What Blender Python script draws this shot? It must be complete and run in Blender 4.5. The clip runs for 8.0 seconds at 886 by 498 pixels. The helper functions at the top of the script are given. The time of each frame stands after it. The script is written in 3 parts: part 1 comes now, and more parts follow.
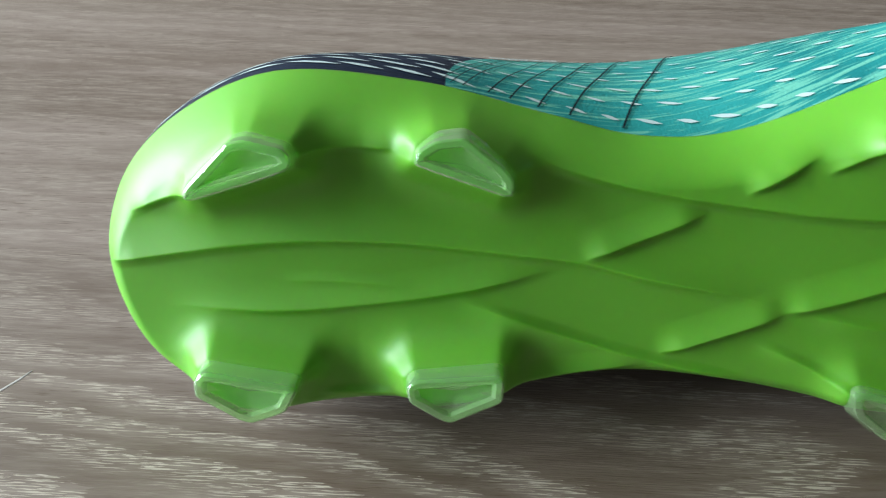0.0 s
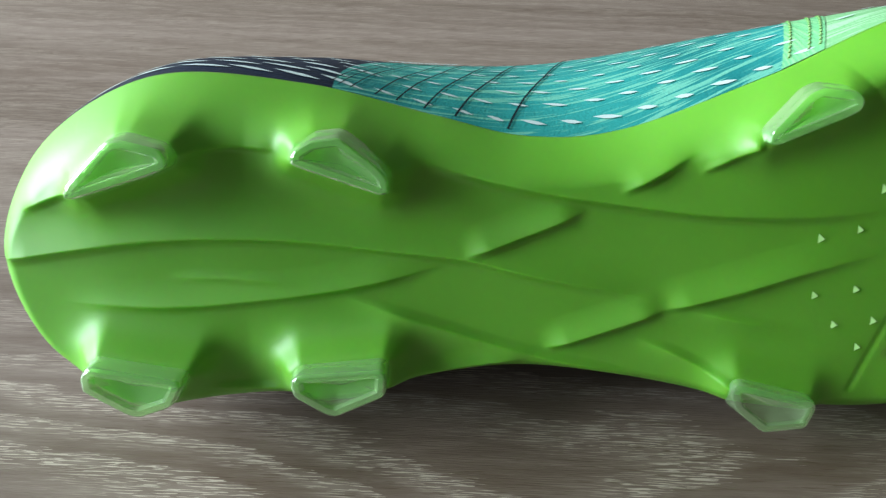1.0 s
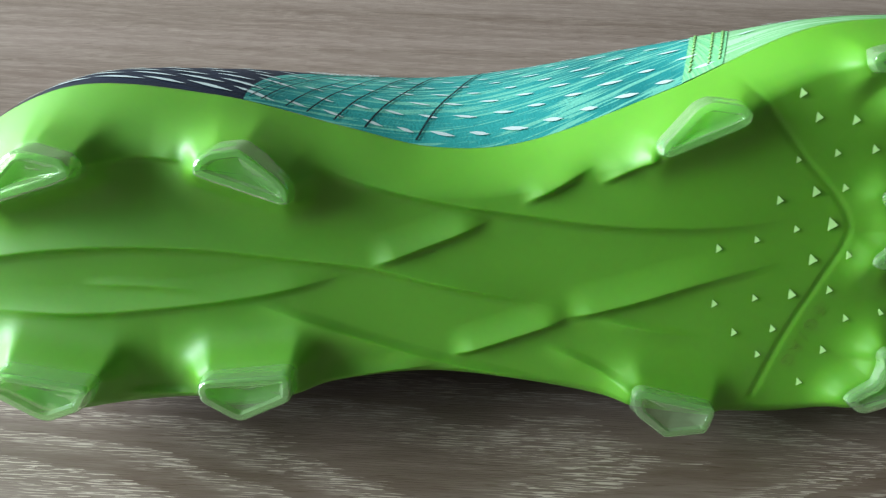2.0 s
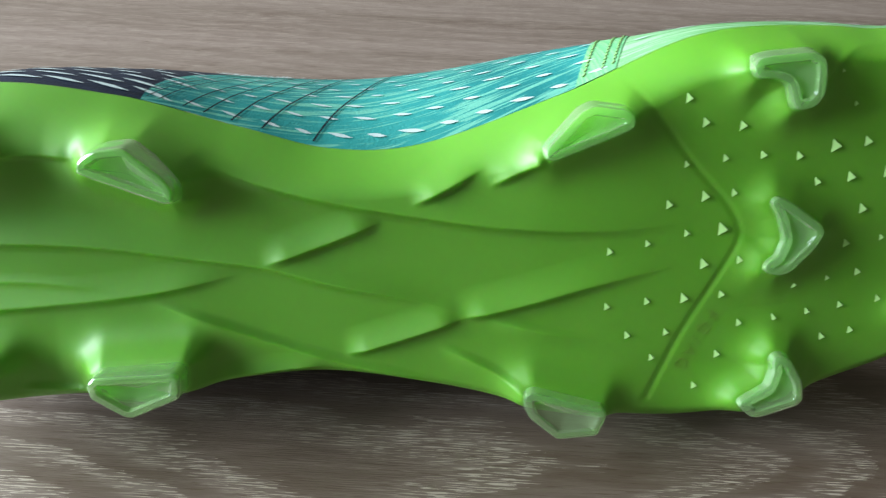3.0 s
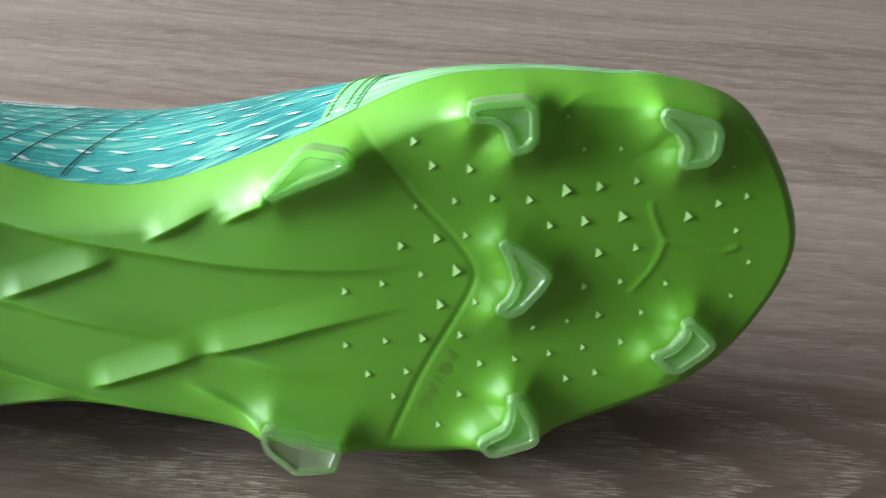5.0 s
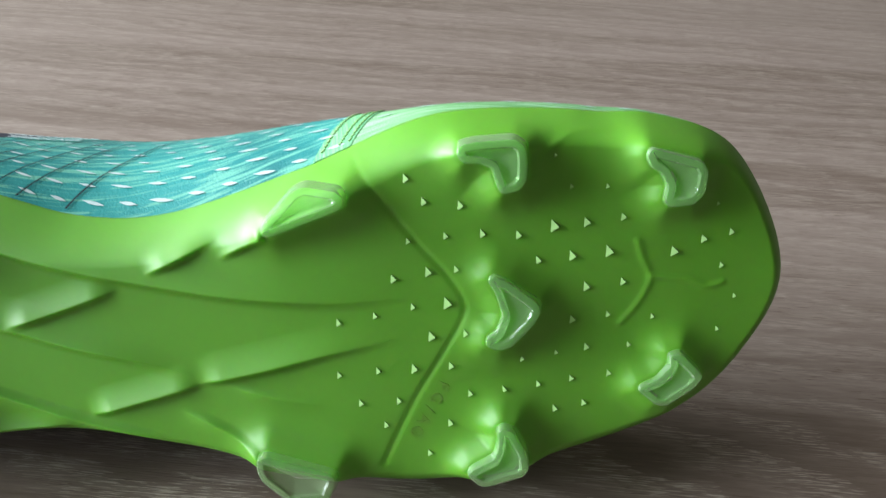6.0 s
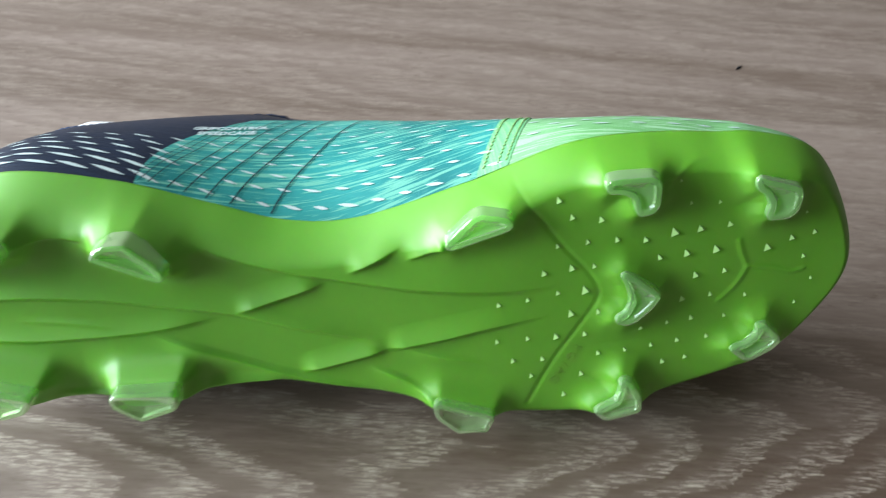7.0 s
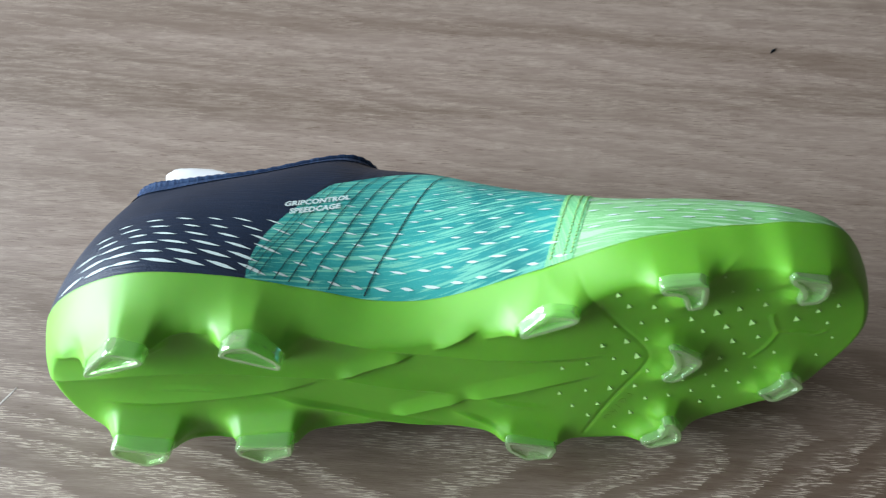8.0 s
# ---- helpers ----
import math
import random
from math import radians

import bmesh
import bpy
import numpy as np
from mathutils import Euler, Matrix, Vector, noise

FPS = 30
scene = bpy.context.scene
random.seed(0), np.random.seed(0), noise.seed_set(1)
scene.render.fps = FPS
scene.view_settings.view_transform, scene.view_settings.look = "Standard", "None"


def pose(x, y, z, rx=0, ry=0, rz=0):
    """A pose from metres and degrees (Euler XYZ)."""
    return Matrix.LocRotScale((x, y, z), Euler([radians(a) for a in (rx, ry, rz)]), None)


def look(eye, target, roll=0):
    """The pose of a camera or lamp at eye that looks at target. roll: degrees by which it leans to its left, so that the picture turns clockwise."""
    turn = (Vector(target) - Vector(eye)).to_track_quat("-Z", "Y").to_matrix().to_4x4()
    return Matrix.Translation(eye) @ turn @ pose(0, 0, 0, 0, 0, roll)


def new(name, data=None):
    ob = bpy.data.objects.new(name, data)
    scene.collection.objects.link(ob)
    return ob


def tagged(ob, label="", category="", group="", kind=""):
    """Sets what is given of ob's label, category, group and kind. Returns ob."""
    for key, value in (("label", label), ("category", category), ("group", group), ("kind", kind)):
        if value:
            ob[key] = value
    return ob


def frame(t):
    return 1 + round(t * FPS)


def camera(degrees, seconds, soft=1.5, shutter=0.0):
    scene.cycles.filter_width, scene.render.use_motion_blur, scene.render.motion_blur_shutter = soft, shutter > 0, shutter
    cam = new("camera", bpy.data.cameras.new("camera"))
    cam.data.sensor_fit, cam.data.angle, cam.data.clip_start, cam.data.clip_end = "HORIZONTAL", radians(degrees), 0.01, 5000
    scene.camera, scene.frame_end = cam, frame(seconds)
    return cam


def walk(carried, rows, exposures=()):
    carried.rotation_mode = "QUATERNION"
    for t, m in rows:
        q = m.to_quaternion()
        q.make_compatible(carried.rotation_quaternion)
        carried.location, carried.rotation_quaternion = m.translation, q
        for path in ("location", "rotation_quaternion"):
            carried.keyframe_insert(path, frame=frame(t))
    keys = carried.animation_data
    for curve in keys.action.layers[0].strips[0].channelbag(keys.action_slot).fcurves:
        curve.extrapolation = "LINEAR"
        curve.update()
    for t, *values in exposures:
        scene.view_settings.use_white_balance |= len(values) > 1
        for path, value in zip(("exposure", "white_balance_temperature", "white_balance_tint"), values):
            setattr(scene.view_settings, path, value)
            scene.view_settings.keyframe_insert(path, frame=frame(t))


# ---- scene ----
cam = camera(55.0, 8.0, soft=1.2, shutter=0.5)
PATH = [
    (0, (0.06157, 0.05698, 0.15242), (0.04019, 0.44157, -0.10808), 0.26),
    (0.5, (0.07357, 0.05427, 0.15260), (0.05395, 0.44033, -0.10586), 0.18),
    (1, (0.08565, 0.05321, 0.15322), (0.06733, 0.44037, -0.10368), 0.33),
    (1.5, (0.09567, 0.05103, 0.15576), (0.07924, 0.43921, -0.09973), 0.48),
    (3, (0.13083, 0.05095, 0.15747), (0.11375, 0.44023, -0.09629), 1.20),
    (3.5, (0.14701, 0.05064, 0.16037), (0.12991, 0.44079, -0.09206), 1.41),
    (4, (0.16378, 0.05274, 0.16265), (0.14945, 0.44330, -0.08931), 2.17),
    (4.5, (0.17662, 0.05414, 0.16457), (0.16062, 0.44545, -0.08613), 2.14),
    (5, (0.19253, 0.05779, 0.16546), (0.17150, 0.44918, -0.08472), 2.01),
    (5.2, (0.19862, 0.06036, 0.16686), (0.17575, 0.45044, -0.08522), 1.89),
    (6.3, (0.19410, 0.05438, 0.18184), (0.16344, 0.44905, -0.06213), 1.27),
    (6.5, (0.18441, 0.05298, 0.20333), (0.14883, 0.42932, -0.06745), 0.14),
    (7, (0.15278, 0.04956, 0.24607), (0.13678, 0.37238, -0.08823), 1.71),
    (7.5, (0.14297, 0.06757, 0.29677), (0.12433, 0.34701, -0.07442), 0.45),
    (7.7, (0.13784, 0.07367, 0.31574), (0.12353, 0.34157, -0.06406), 0.47),
    (8, (0.12774, 0.08872, 0.32499), (0.11260, 0.33797, -0.06727), -0.16),
]
EXPOSURES = [(0.0, -0.35, 6450, 8), (1.5, -0.35, 6450, 8), (3.0, -0.2, 6500, 11), (4.5, -0.1, 6550, 13), (7.0, -0.08, 6500, 13), (8.0, -0.25, 6450, 12)]
walk(cam, [(t, look(eye, target, roll)) for t, eye, target, roll in PATH], EXPOSURES)

# ---- light ----
world = bpy.data.worlds.new("daylight")
scene.world = world
world.use_nodes = True
wn = world.node_tree.nodes
sky = wn.new("ShaderNodeTexSky")
sky.sky_type, sky.sun_disc = "NISHITA", False
sky.sun_elevation, sky.sun_rotation = radians(40), radians(-40)
world.node_tree.links.new(sky.outputs[0], wn["Background"].inputs[0])
wn["Background"].inputs[1].default_value = 0.10


def area(name, eye, target, sx, sy, watts, colour):
    lamp = bpy.data.lights.new(name, "AREA")
    lamp.shape, lamp.size, lamp.size_y, lamp.energy, lamp.color = "RECTANGLE", sx, sy, watts, colour
    ob = new(name, lamp)
    ob.matrix_world = look(eye, target)
    return ob


WINDOW_LIGHT = 292
area("window_light", (-2.26, 0.15, 1.05), (0.0, 0.15, 1.05), 2.86, 1.56, WINDOW_LIGHT, (0.82, 0.95, 1.04))

# ---- materials ----


def material(name):
    m = bpy.data.materials.new(name)
    m.use_nodes = True
    return m, m.node_tree.nodes, m.node_tree.links, m.node_tree.nodes["Principled BSDF"]


def plain(name, colour, rough, spread=0.06, scale=40.0, bump=0.05, metal=0.0):
    """A plain surface with slight unevenness of colour and relief."""
    m, n, l, b = material(name)
    tc = n.new("ShaderNodeTexCoord")
    tex = n.new("ShaderNodeTexNoise")
    tex.inputs["Scale"].default_value, tex.inputs["Detail"].default_value = scale, 6
    l.new(tc.outputs["Object"], tex.inputs["Vector"])
    ramp = n.new("ShaderNodeValToRGB")
    ramp.color_ramp.elements[0].color = (*[c * (1 - spread) for c in colour], 1)
    ramp.color_ramp.elements[1].color = (*[min(1, c * (1 + spread)) for c in colour], 1)
    l.new(tex.outputs[0], ramp.inputs[0])
    l.new(ramp.outputs[0], b.inputs["Base Color"])
    bp = n.new("ShaderNodeBump")
    bp.inputs["Strength"].default_value, bp.inputs["Distance"].default_value = bump, 0.001
    l.new(tex.outputs[0], bp.inputs["Height"])
    l.new(bp.outputs[0], b.inputs["Normal"])
    b.inputs["Roughness"].default_value, b.inputs["Metallic"].default_value = rough, metal
    return m


def math_node(n, l, op, a, b=None):
    k = n.new("ShaderNodeMath")
    k.operation = op
    for i, v in enumerate((a, b)):
        if v is None:
            continue
        if isinstance(v, (int, float)):
            k.inputs[i].default_value = v
        else:
            l.new(v, k.inputs[i])
    return k.outputs[0]


def mix_colour(n, l, fac, a, b):
    k = n.new("ShaderNodeMix")
    k.data_type = "RGBA"
    for sock, v in ((k.inputs[0], fac), (k.inputs[6], a), (k.inputs[7], b)):
        if isinstance(v, tuple):
            sock.default_value = (*v, 1)
        elif isinstance(v, (int, float)):
            sock.default_value = v
        else:
            l.new(v, sock)
    return k.outputs[2]


def noise_node(n, l, vec, size, scale, detail=4, rough=0.55, dist=0.0):
    mp = n.new("ShaderNodeMapping")
    mp.inputs["Scale"].default_value = size
    l.new(vec, mp.inputs["Vector"])
    t = n.new("ShaderNodeTexNoise")
    t.inputs["Scale"].default_value, t.inputs["Detail"].default_value = scale, detail
    t.inputs["Roughness"].default_value, t.inputs["Distortion"].default_value = rough, dist
    l.new(mp.outputs[0], t.inputs["Vector"])
    return t.outputs[0]


def step_node(n, l, v, lo, hi):
    k = n.new("ShaderNodeMapRange")
    k.interpolation_type = "SMOOTHSTEP"
    k.inputs[1].default_value, k.inputs[2].default_value = lo, hi
    l.new(v, k.inputs[0])
    return k.outputs[0]


def wood_material():
    m, n, l, b = material("limed_oak")
    vec = n.new("ShaderNodeTexCoord").outputs["Object"]
    sep = n.new("ShaderNodeSeparateXYZ")
    l.new(vec, sep.inputs[0])
    x, y = sep.outputs[0], sep.outputs[1]
    # growth rings cut as nested tongues, pointing along x about a slanting axis
    wob = noise_node(n, l, vec, (5.0, 22.0, 1.0), 1.0, 4, 0.6)
    sway = noise_node(n, l, vec, (8.0, 30.0, 1.0), 1.0, 3, 0.5)
    rough_edge = noise_node(n, l, vec, (70.0, 1500.0, 1.0), 1.0, 3, 0.6)
    axis = math_node(n, l, "ADD", math_node(n, l, "MULTIPLY", x, 0.22), 0.1585)
    ty = math_node(n, l, "MULTIPLY", math_node(n, l, "SUBTRACT", y, axis), 1 / 0.012)
    arc = math_node(n, l, "SQRT", math_node(n, l, "ADD", math_node(n, l, "MULTIPLY", ty, ty), 1.0))
    far = math_node(n, l, "ADD", math_node(n, l, "MULTIPLY", arc, 0.032), x)
    phase = math_node(n, l, "ADD", math_node(n, l, "MULTIPLY", far, 27.0), math_node(n, l, "MULTIPLY", sway, 3.4))
    phase = math_node(n, l, "ADD", phase, math_node(n, l, "MULTIPLY", rough_edge, 0.55))
    saw = math_node(n, l, "FRACT", phase)
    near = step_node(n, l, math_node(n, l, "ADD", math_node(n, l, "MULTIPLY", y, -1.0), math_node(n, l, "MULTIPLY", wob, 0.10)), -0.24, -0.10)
    broad = noise_node(n, l, vec, (1.3, 22.0, 1.0), 1.0, 4, 0.6)
    mottle = noise_node(n, l, vec, (60.0, 420.0, 1.0), 1.0, 4, 0.65)
    pores = noise_node(n, l, vec, (125.0, 2500.0, 1.0), 1.0, 2, 0.55)
    dark_pores = noise_node(n, l, vec, (95.0, 1500.0, 3.0), 1.0, 3, 0.6)
    patch = noise_node(n, l, vec, (9.0, 45.0, 1.0), 1.0, 3, 0.6)
    c = mix_colour(n, l, step_node(n, l, broad, 0.33, 0.62), WOOD_DARK, WOOD_LIGHT)
    c = mix_colour(n, l, math_node(n, l, "MULTIPLY", step_node(n, l, mottle, 0.38, 0.70), 0.26), c, WOOD_LIME)
    bow = math_node(n, l, "ADD", x, -0.06)
    bow = math_node(n, l, "ADD", math_node(n, l, "MULTIPLY", math_node(n, l, "MULTIPLY", bow, bow), 0.25), y)
    bow = math_node(n, l, "ADD", bow, math_node(n, l, "MULTIPLY", wob, 0.03))
    streak = math_node(n, l, "ABSOLUTE", math_node(n, l, "SUBTRACT", bow, 0.453))
    streak = math_node(n, l, "SUBTRACT", 1.0, step_node(n, l, streak, 0.002, 0.012))
    c = mix_colour(n, l, math_node(n, l, "MULTIPLY", streak, 0.38), c, WOOD_BROWN)
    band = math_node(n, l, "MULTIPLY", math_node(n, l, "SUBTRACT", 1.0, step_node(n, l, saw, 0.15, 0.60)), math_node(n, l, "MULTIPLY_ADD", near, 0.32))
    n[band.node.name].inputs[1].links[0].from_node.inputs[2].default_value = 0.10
    c = mix_colour(n, l, band, c, WOOD_BROWN)
    # browner wood towards the near right, with the boot's shade painted into it
    shaded_brown = math_node(n, l, "SUBTRACT", math_node(n, l, "ADD", math_node(n, l, "MULTIPLY", x, 0.9), math_node(n, l, "MULTIPLY", wob, 0.12)), y)
    c = mix_colour(n, l, math_node(n, l, "MULTIPLY", step_node(n, l, shaded_brown, -0.02, 0.22), 0.66), c, WOOD_BROWN)
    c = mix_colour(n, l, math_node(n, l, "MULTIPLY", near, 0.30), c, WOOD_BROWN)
    dk = math_node(n, l, "MULTIPLY", step_node(n, l, dark_pores, 0.595, 0.64), step_node(n, l, patch, 0.32, 0.58))
    c = mix_colour(n, l, math_node(n, l, "MULTIPLY", dk, 0.62), c, WOOD_BROWN)
    white = math_node(n, l, "MULTIPLY", step_node(n, l, pores, 0.55, 0.565), step_node(n, l, saw, 0.30, 0.75))
    white = math_node(n, l, "MULTIPLY", white, math_node(n, l, "MULTIPLY_ADD", near, 0.95))
    n[white.node.name].inputs[1].links[0].from_node.inputs[2].default_value = 0.30
    c = mix_colour(n, l, white, c, WOOD_LIME)
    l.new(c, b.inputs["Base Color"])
    rg = math_node(n, l, "MULTIPLY_ADD", mottle, 0.2)
    n[rg.node.name].inputs[2].default_value = 0.38
    l.new(rg, b.inputs["Roughness"])
    bp = n.new("ShaderNodeBump")
    bp.inputs["Strength"].default_value, bp.inputs["Distance"].default_value = 0.4, 0.0003
    l.new(math_node(n, l, "SUBTRACT", pores, dark_pores), bp.inputs["Height"])
    l.new(bp.outputs[0], b.inputs["Normal"])
    return m


WOOD_LIGHT, WOOD_DARK = (0.288, 0.218, 0.179), (0.192, 0.139, 0.107)
WOOD_BROWN, WOOD_LIME = (0.105, 0.064, 0.038), (0.54, 0.45, 0.36)
oak = wood_material()


def lime_material():
    m, n, l, b = material("lime_plastic")
    vec = n.new("ShaderNodeTexCoord").outputs["Object"]
    big = noise_node(n, l, vec, (1, 1, 1), 22.0, 3)
    small = noise_node(n, l, vec, (1, 1, 1), 900.0, 3)
    c = mix_colour(n, l, step_node(n, l, big, 0.3, 0.7), (0.148, 0.458, 0.022), (0.166, 0.488, 0.030))
    l.new(c, b.inputs["Base Color"])
    b.inputs["Roughness"].default_value = 0.50
    b.inputs["Specular IOR Level"].default_value = 0.9
    b.inputs["Subsurface Weight"].default_value = 0.75
    b.inputs["Subsurface Radius"].default_value = (0.55, 1.0, 0.12)
    b.inputs["Subsurface Scale"].default_value = 0.0036
    bp = n.new("ShaderNodeBump")
    bp.inputs["Strength"].default_value, bp.inputs["Distance"].default_value = 0.06, 0.0003
    l.new(small, bp.inputs["Height"])
    l.new(bp.outputs[0], b.inputs["Normal"])
    return m


lime = lime_material()


def clear_material():
    """Slightly milky clear plastic: part of the light goes straight through, part is bent, part scattered."""
    m, n, l, b = material("clear_green_plastic")
    vec = n.new("ShaderNodeTexCoord").outputs["Object"]
    b.inputs["Base Color"].default_value = (0.62, 0.95, 0.47, 1)
    b.inputs["Transmission Weight"].default_value = 0.66
    b.inputs["Roughness"].default_value = 0.05
    b.inputs["Specular IOR Level"].default_value = 0.5
    b.inputs["IOR"].default_value = 1.46
    grain = noise_node(n, l, vec, (1, 1, 1), 500.0, 3)
    flow = noise_node(n, l, vec, (120.0, 900.0, 300.0), 1.0, 2)
    bp = n.new("ShaderNodeBump")
    bp.inputs["Strength"].default_value, bp.inputs["Distance"].default_value = 0.16, 0.0005
    l.new(math_node(n, l, "ADD", grain, flow), bp.inputs["Height"])
    l.new(bp.outputs[0], b.inputs["Normal"])
    straight = n.new("ShaderNodeBsdfTransparent")
    straight.inputs[0].default_value = (0.76, 0.96, 0.66, 1)
    mix = n.new("ShaderNodeMixShader")
    mix.inputs[0].default_value = 0.60
    l.new(straight.outputs[0], mix.inputs[1])
    l.new(b.outputs[0], mix.inputs[2])
    l.new(mix.outputs[0], n["Material Output"].inputs[0])
    return m


clear = clear_material()


def fabric_material(name, base, streak, thread, angle, streak_amount, knit=1500.0, rough=0.55, gloss=0.3):
    """A printed knit: broad colour drift, slanting streaks and a fine knit relief."""
    m, n, l, b = material(name)
    vec = n.new("ShaderNodeTexCoord").outputs["Object"]
    turn = n.new("ShaderNodeMapping")
    turn.inputs["Rotation"].default_value = (0, radians(angle), 0)
    l.new(vec, turn.inputs["Vector"])
    tv = turn.outputs[0]
    drift = noise_node(n, l, vec, (1, 1, 1), 26.0, 3)
    lines = noise_node(n, l, tv, (44.0, 44.0, 1350.0), 1.0, 2, 0.5)
    fine = noise_node(n, l, tv, (120.0, 120.0, 2100.0), 1.0, 2, 0.5)
    c = mix_colour(n, l, step_node(n, l, drift, 0.35, 0.65), base, streak)
    c = mix_colour(n, l, math_node(n, l, "MULTIPLY", step_node(n, l, lines, 0.53, 0.575), streak_amount), c, thread)
    c = mix_colour(n, l, math_node(n, l, "MULTIPLY", step_node(n, l, fine, 0.55, 0.7), streak_amount * 0.6), c, thread)
    l.new(c, b.inputs["Base Color"])
    b.inputs["Roughness"].default_value = rough
    b.inputs["Specular IOR Level"].default_value = gloss
    kn = noise_node(n, l, vec, (1, 1, 1), knit, 2)
    bp = n.new("ShaderNodeBump")
    bp.inputs["Strength"].default_value, bp.inputs["Distance"].default_value = 0.35, 0.0005
    l.new(math_node(n, l, "ADD", kn, lines), bp.inputs["Height"])
    l.new(bp.outputs[0], b.inputs["Normal"])
    return m


navy = fabric_material("navy_knit", (0.0028, 0.011, 0.030), (0.0045, 0.016, 0.042), (0.011, 0.026, 0.062), 4, 0.5, 1500, 0.45, 0.45)
collar_knit = fabric_material("collar_knit", (0.008, 0.026, 0.075), (0.014, 0.042, 0.11), (0.03, 0.07, 0.16), 80, 0.8, 1200, 0.75)
teal = fabric_material("teal_knit", (0.013, 0.200, 0.200), (0.034, 0.350, 0.325), (0.20, 0.60, 0.44), -7, 0.78, 1700, 0.45)
pale = fabric_material("pale_green_knit", (0.19, 0.50, 0.17), (0.24, 0.54, 0.24), (0.42, 0.72, 0.42), 4, 0.95, 1700, 0.5)
seam_green = fabric_material("seam_green", (0.16, 0.52, 0.28), (0.20, 0.58, 0.26), (0.32, 0.7, 0.32), 80, 0.8, 1500, 0.55)
pale_lime = plain("pale_lime_plastic", (0.42, 0.72, 0.24), 0.35, 0.05, 300)
print_white = plain("white_print", (0.62, 0.74, 0.72), 0.5, 0.05, 300)
print_black = plain("black_print", (0.006, 0.012, 0.018), 0.45, 0.1, 300)
thread_green = plain("yellow_green_thread", (0.42, 0.72, 0.26), 0.7, 0.1, 500)
paper_white = plain("white_paper", (0.78, 0.79, 0.80), 0.85, 0.03, 60, 0.3)
wall_paint = plain("brown_wall_paint", (0.130, 0.105, 0.078), 0.9, 0.02, 8)
ceiling_paint = plain("grey_ceiling_paint", (0.17, 0.155, 0.135), 0.9, 0.02, 8)
floor_wood = plain("brown_floor", (0.12, 0.09, 0.07), 0.5, 0.15, 12)
leg_metal = plain("grey_metal", (0.25, 0.25, 0.26), 0.4, 0.05, 30, 0.05, 0.8)
frame_white = plain("white_window_frame", (0.78, 0.78, 0.78), 0.4, 0.02, 20)

# ---- mesh helpers ----


def mesh_ob(name, verts, faces, mat, parent=None, label="", smooth=True):
    me = bpy.data.meshes.new(name)
    me.from_pydata([tuple(v) for v in verts], [], faces)
    me.update()
    if smooth:
        me.polygons.foreach_set("use_smooth", [True] * len(me.polygons))
    me.materials.append(mat)
    ob = new(name, me)
    if parent:
        ob.parent = parent
    if label:
        ob["label"] = label
    return ob


def box(name, lo, hi, mat, parent=None, label="", bevel=0.0):
    bm = bmesh.new()
    bmesh.ops.create_cube(bm, size=1.0)
    for v in bm.verts:
        v.co = [lo[i] + (v.co[i] + 0.5) * (hi[i] - lo[i]) for i in range(3)]
    if bevel:
        bmesh.ops.bevel(bm, geom=bm.edges[:], offset=bevel, segments=3, profile=0.5, affect="EDGES")
    me = bpy.data.meshes.new(name)
    bm.to_mesh(me)
    bm.free()
    me.materials.append(mat)
    ob = new(name, me)
    if parent:
        ob.parent = parent
    if label:
        ob["label"] = label
    return ob


def grid_faces(rows, cols, closed=False):
    """Quads of a grid of rows x cols vertices; closed: the columns run round."""
    out = []
    for i in range(rows - 1):
        for j in range(cols if closed else cols - 1):
            k = (j + 1) % cols
            out.append((i * cols + j, i * cols + k, (i + 1) * cols + k, (i + 1) * cols + j))
    return out


# ---- room ----
FLOOR = -0.74
tagged(box("floor", (-2.4, -3.7, FLOOR - 0.1), (4.1, 2.2, FLOOR), floor_wood), "plain brown floor under the table", "floor", kind="structure")
tagged(box("ceiling", (-2.4, -3.7, 2.0), (4.1, 2.2, 2.1), ceiling_paint), "plain grey painted ceiling", "ceiling", kind="structure")
tagged(box("wall_east", (4.0, -3.7, FLOOR), (4.1, 2.2, 2.0), wall_paint), "plain brown painted wall", "wall", kind="structure")
tagged(box("wall_south", (-2.2, -3.7, FLOOR), (4.0, -3.6, 2.0), wall_paint), "plain brown painted wall", "wall", kind="structure")
tagged(box("wall_north", (-2.4, 2.1, FLOOR), (4.0, 2.2, 2.0), wall_paint), "plain brown painted wall", "wall", kind="structure")
wall_w = tagged(new("wall_west"), "plain brown painted wall with a window opening", "wall", kind="structure")
WY0, WY1, WZ0, WZ1 = -1.35, 1.65, 0.20, 1.90
for lo, hi in (((-2.4, -3.7, FLOOR), (-2.2, WY0, 2.0)), ((-2.4, WY1, FLOOR), (-2.2, 2.1, 2.0)),
               ((-2.4, WY0, FLOOR), (-2.2, WY1, WZ0)), ((-2.4, WY0, WZ1), (-2.2, WY1, 2.0))):
    box("wall_section", lo, hi, wall_paint, wall_w)
window = tagged(new("window_1"), "white framed window letting in daylight", "window", kind="structure")
for lo, hi in (((-2.34, WY0, WZ0), (-2.28, WY0 + 0.06, WZ1)), ((-2.34, WY1 - 0.06, WZ0), (-2.28, WY1, WZ1)),
               ((-2.34, WY0 + 0.06, WZ0), (-2.28, WY1 - 0.06, WZ0 + 0.06)), ((-2.34, WY0 + 0.06, WZ1 - 0.06), (-2.28, WY1 - 0.06, WZ1))):
    box("window_frame", lo, hi, frame_white, window)

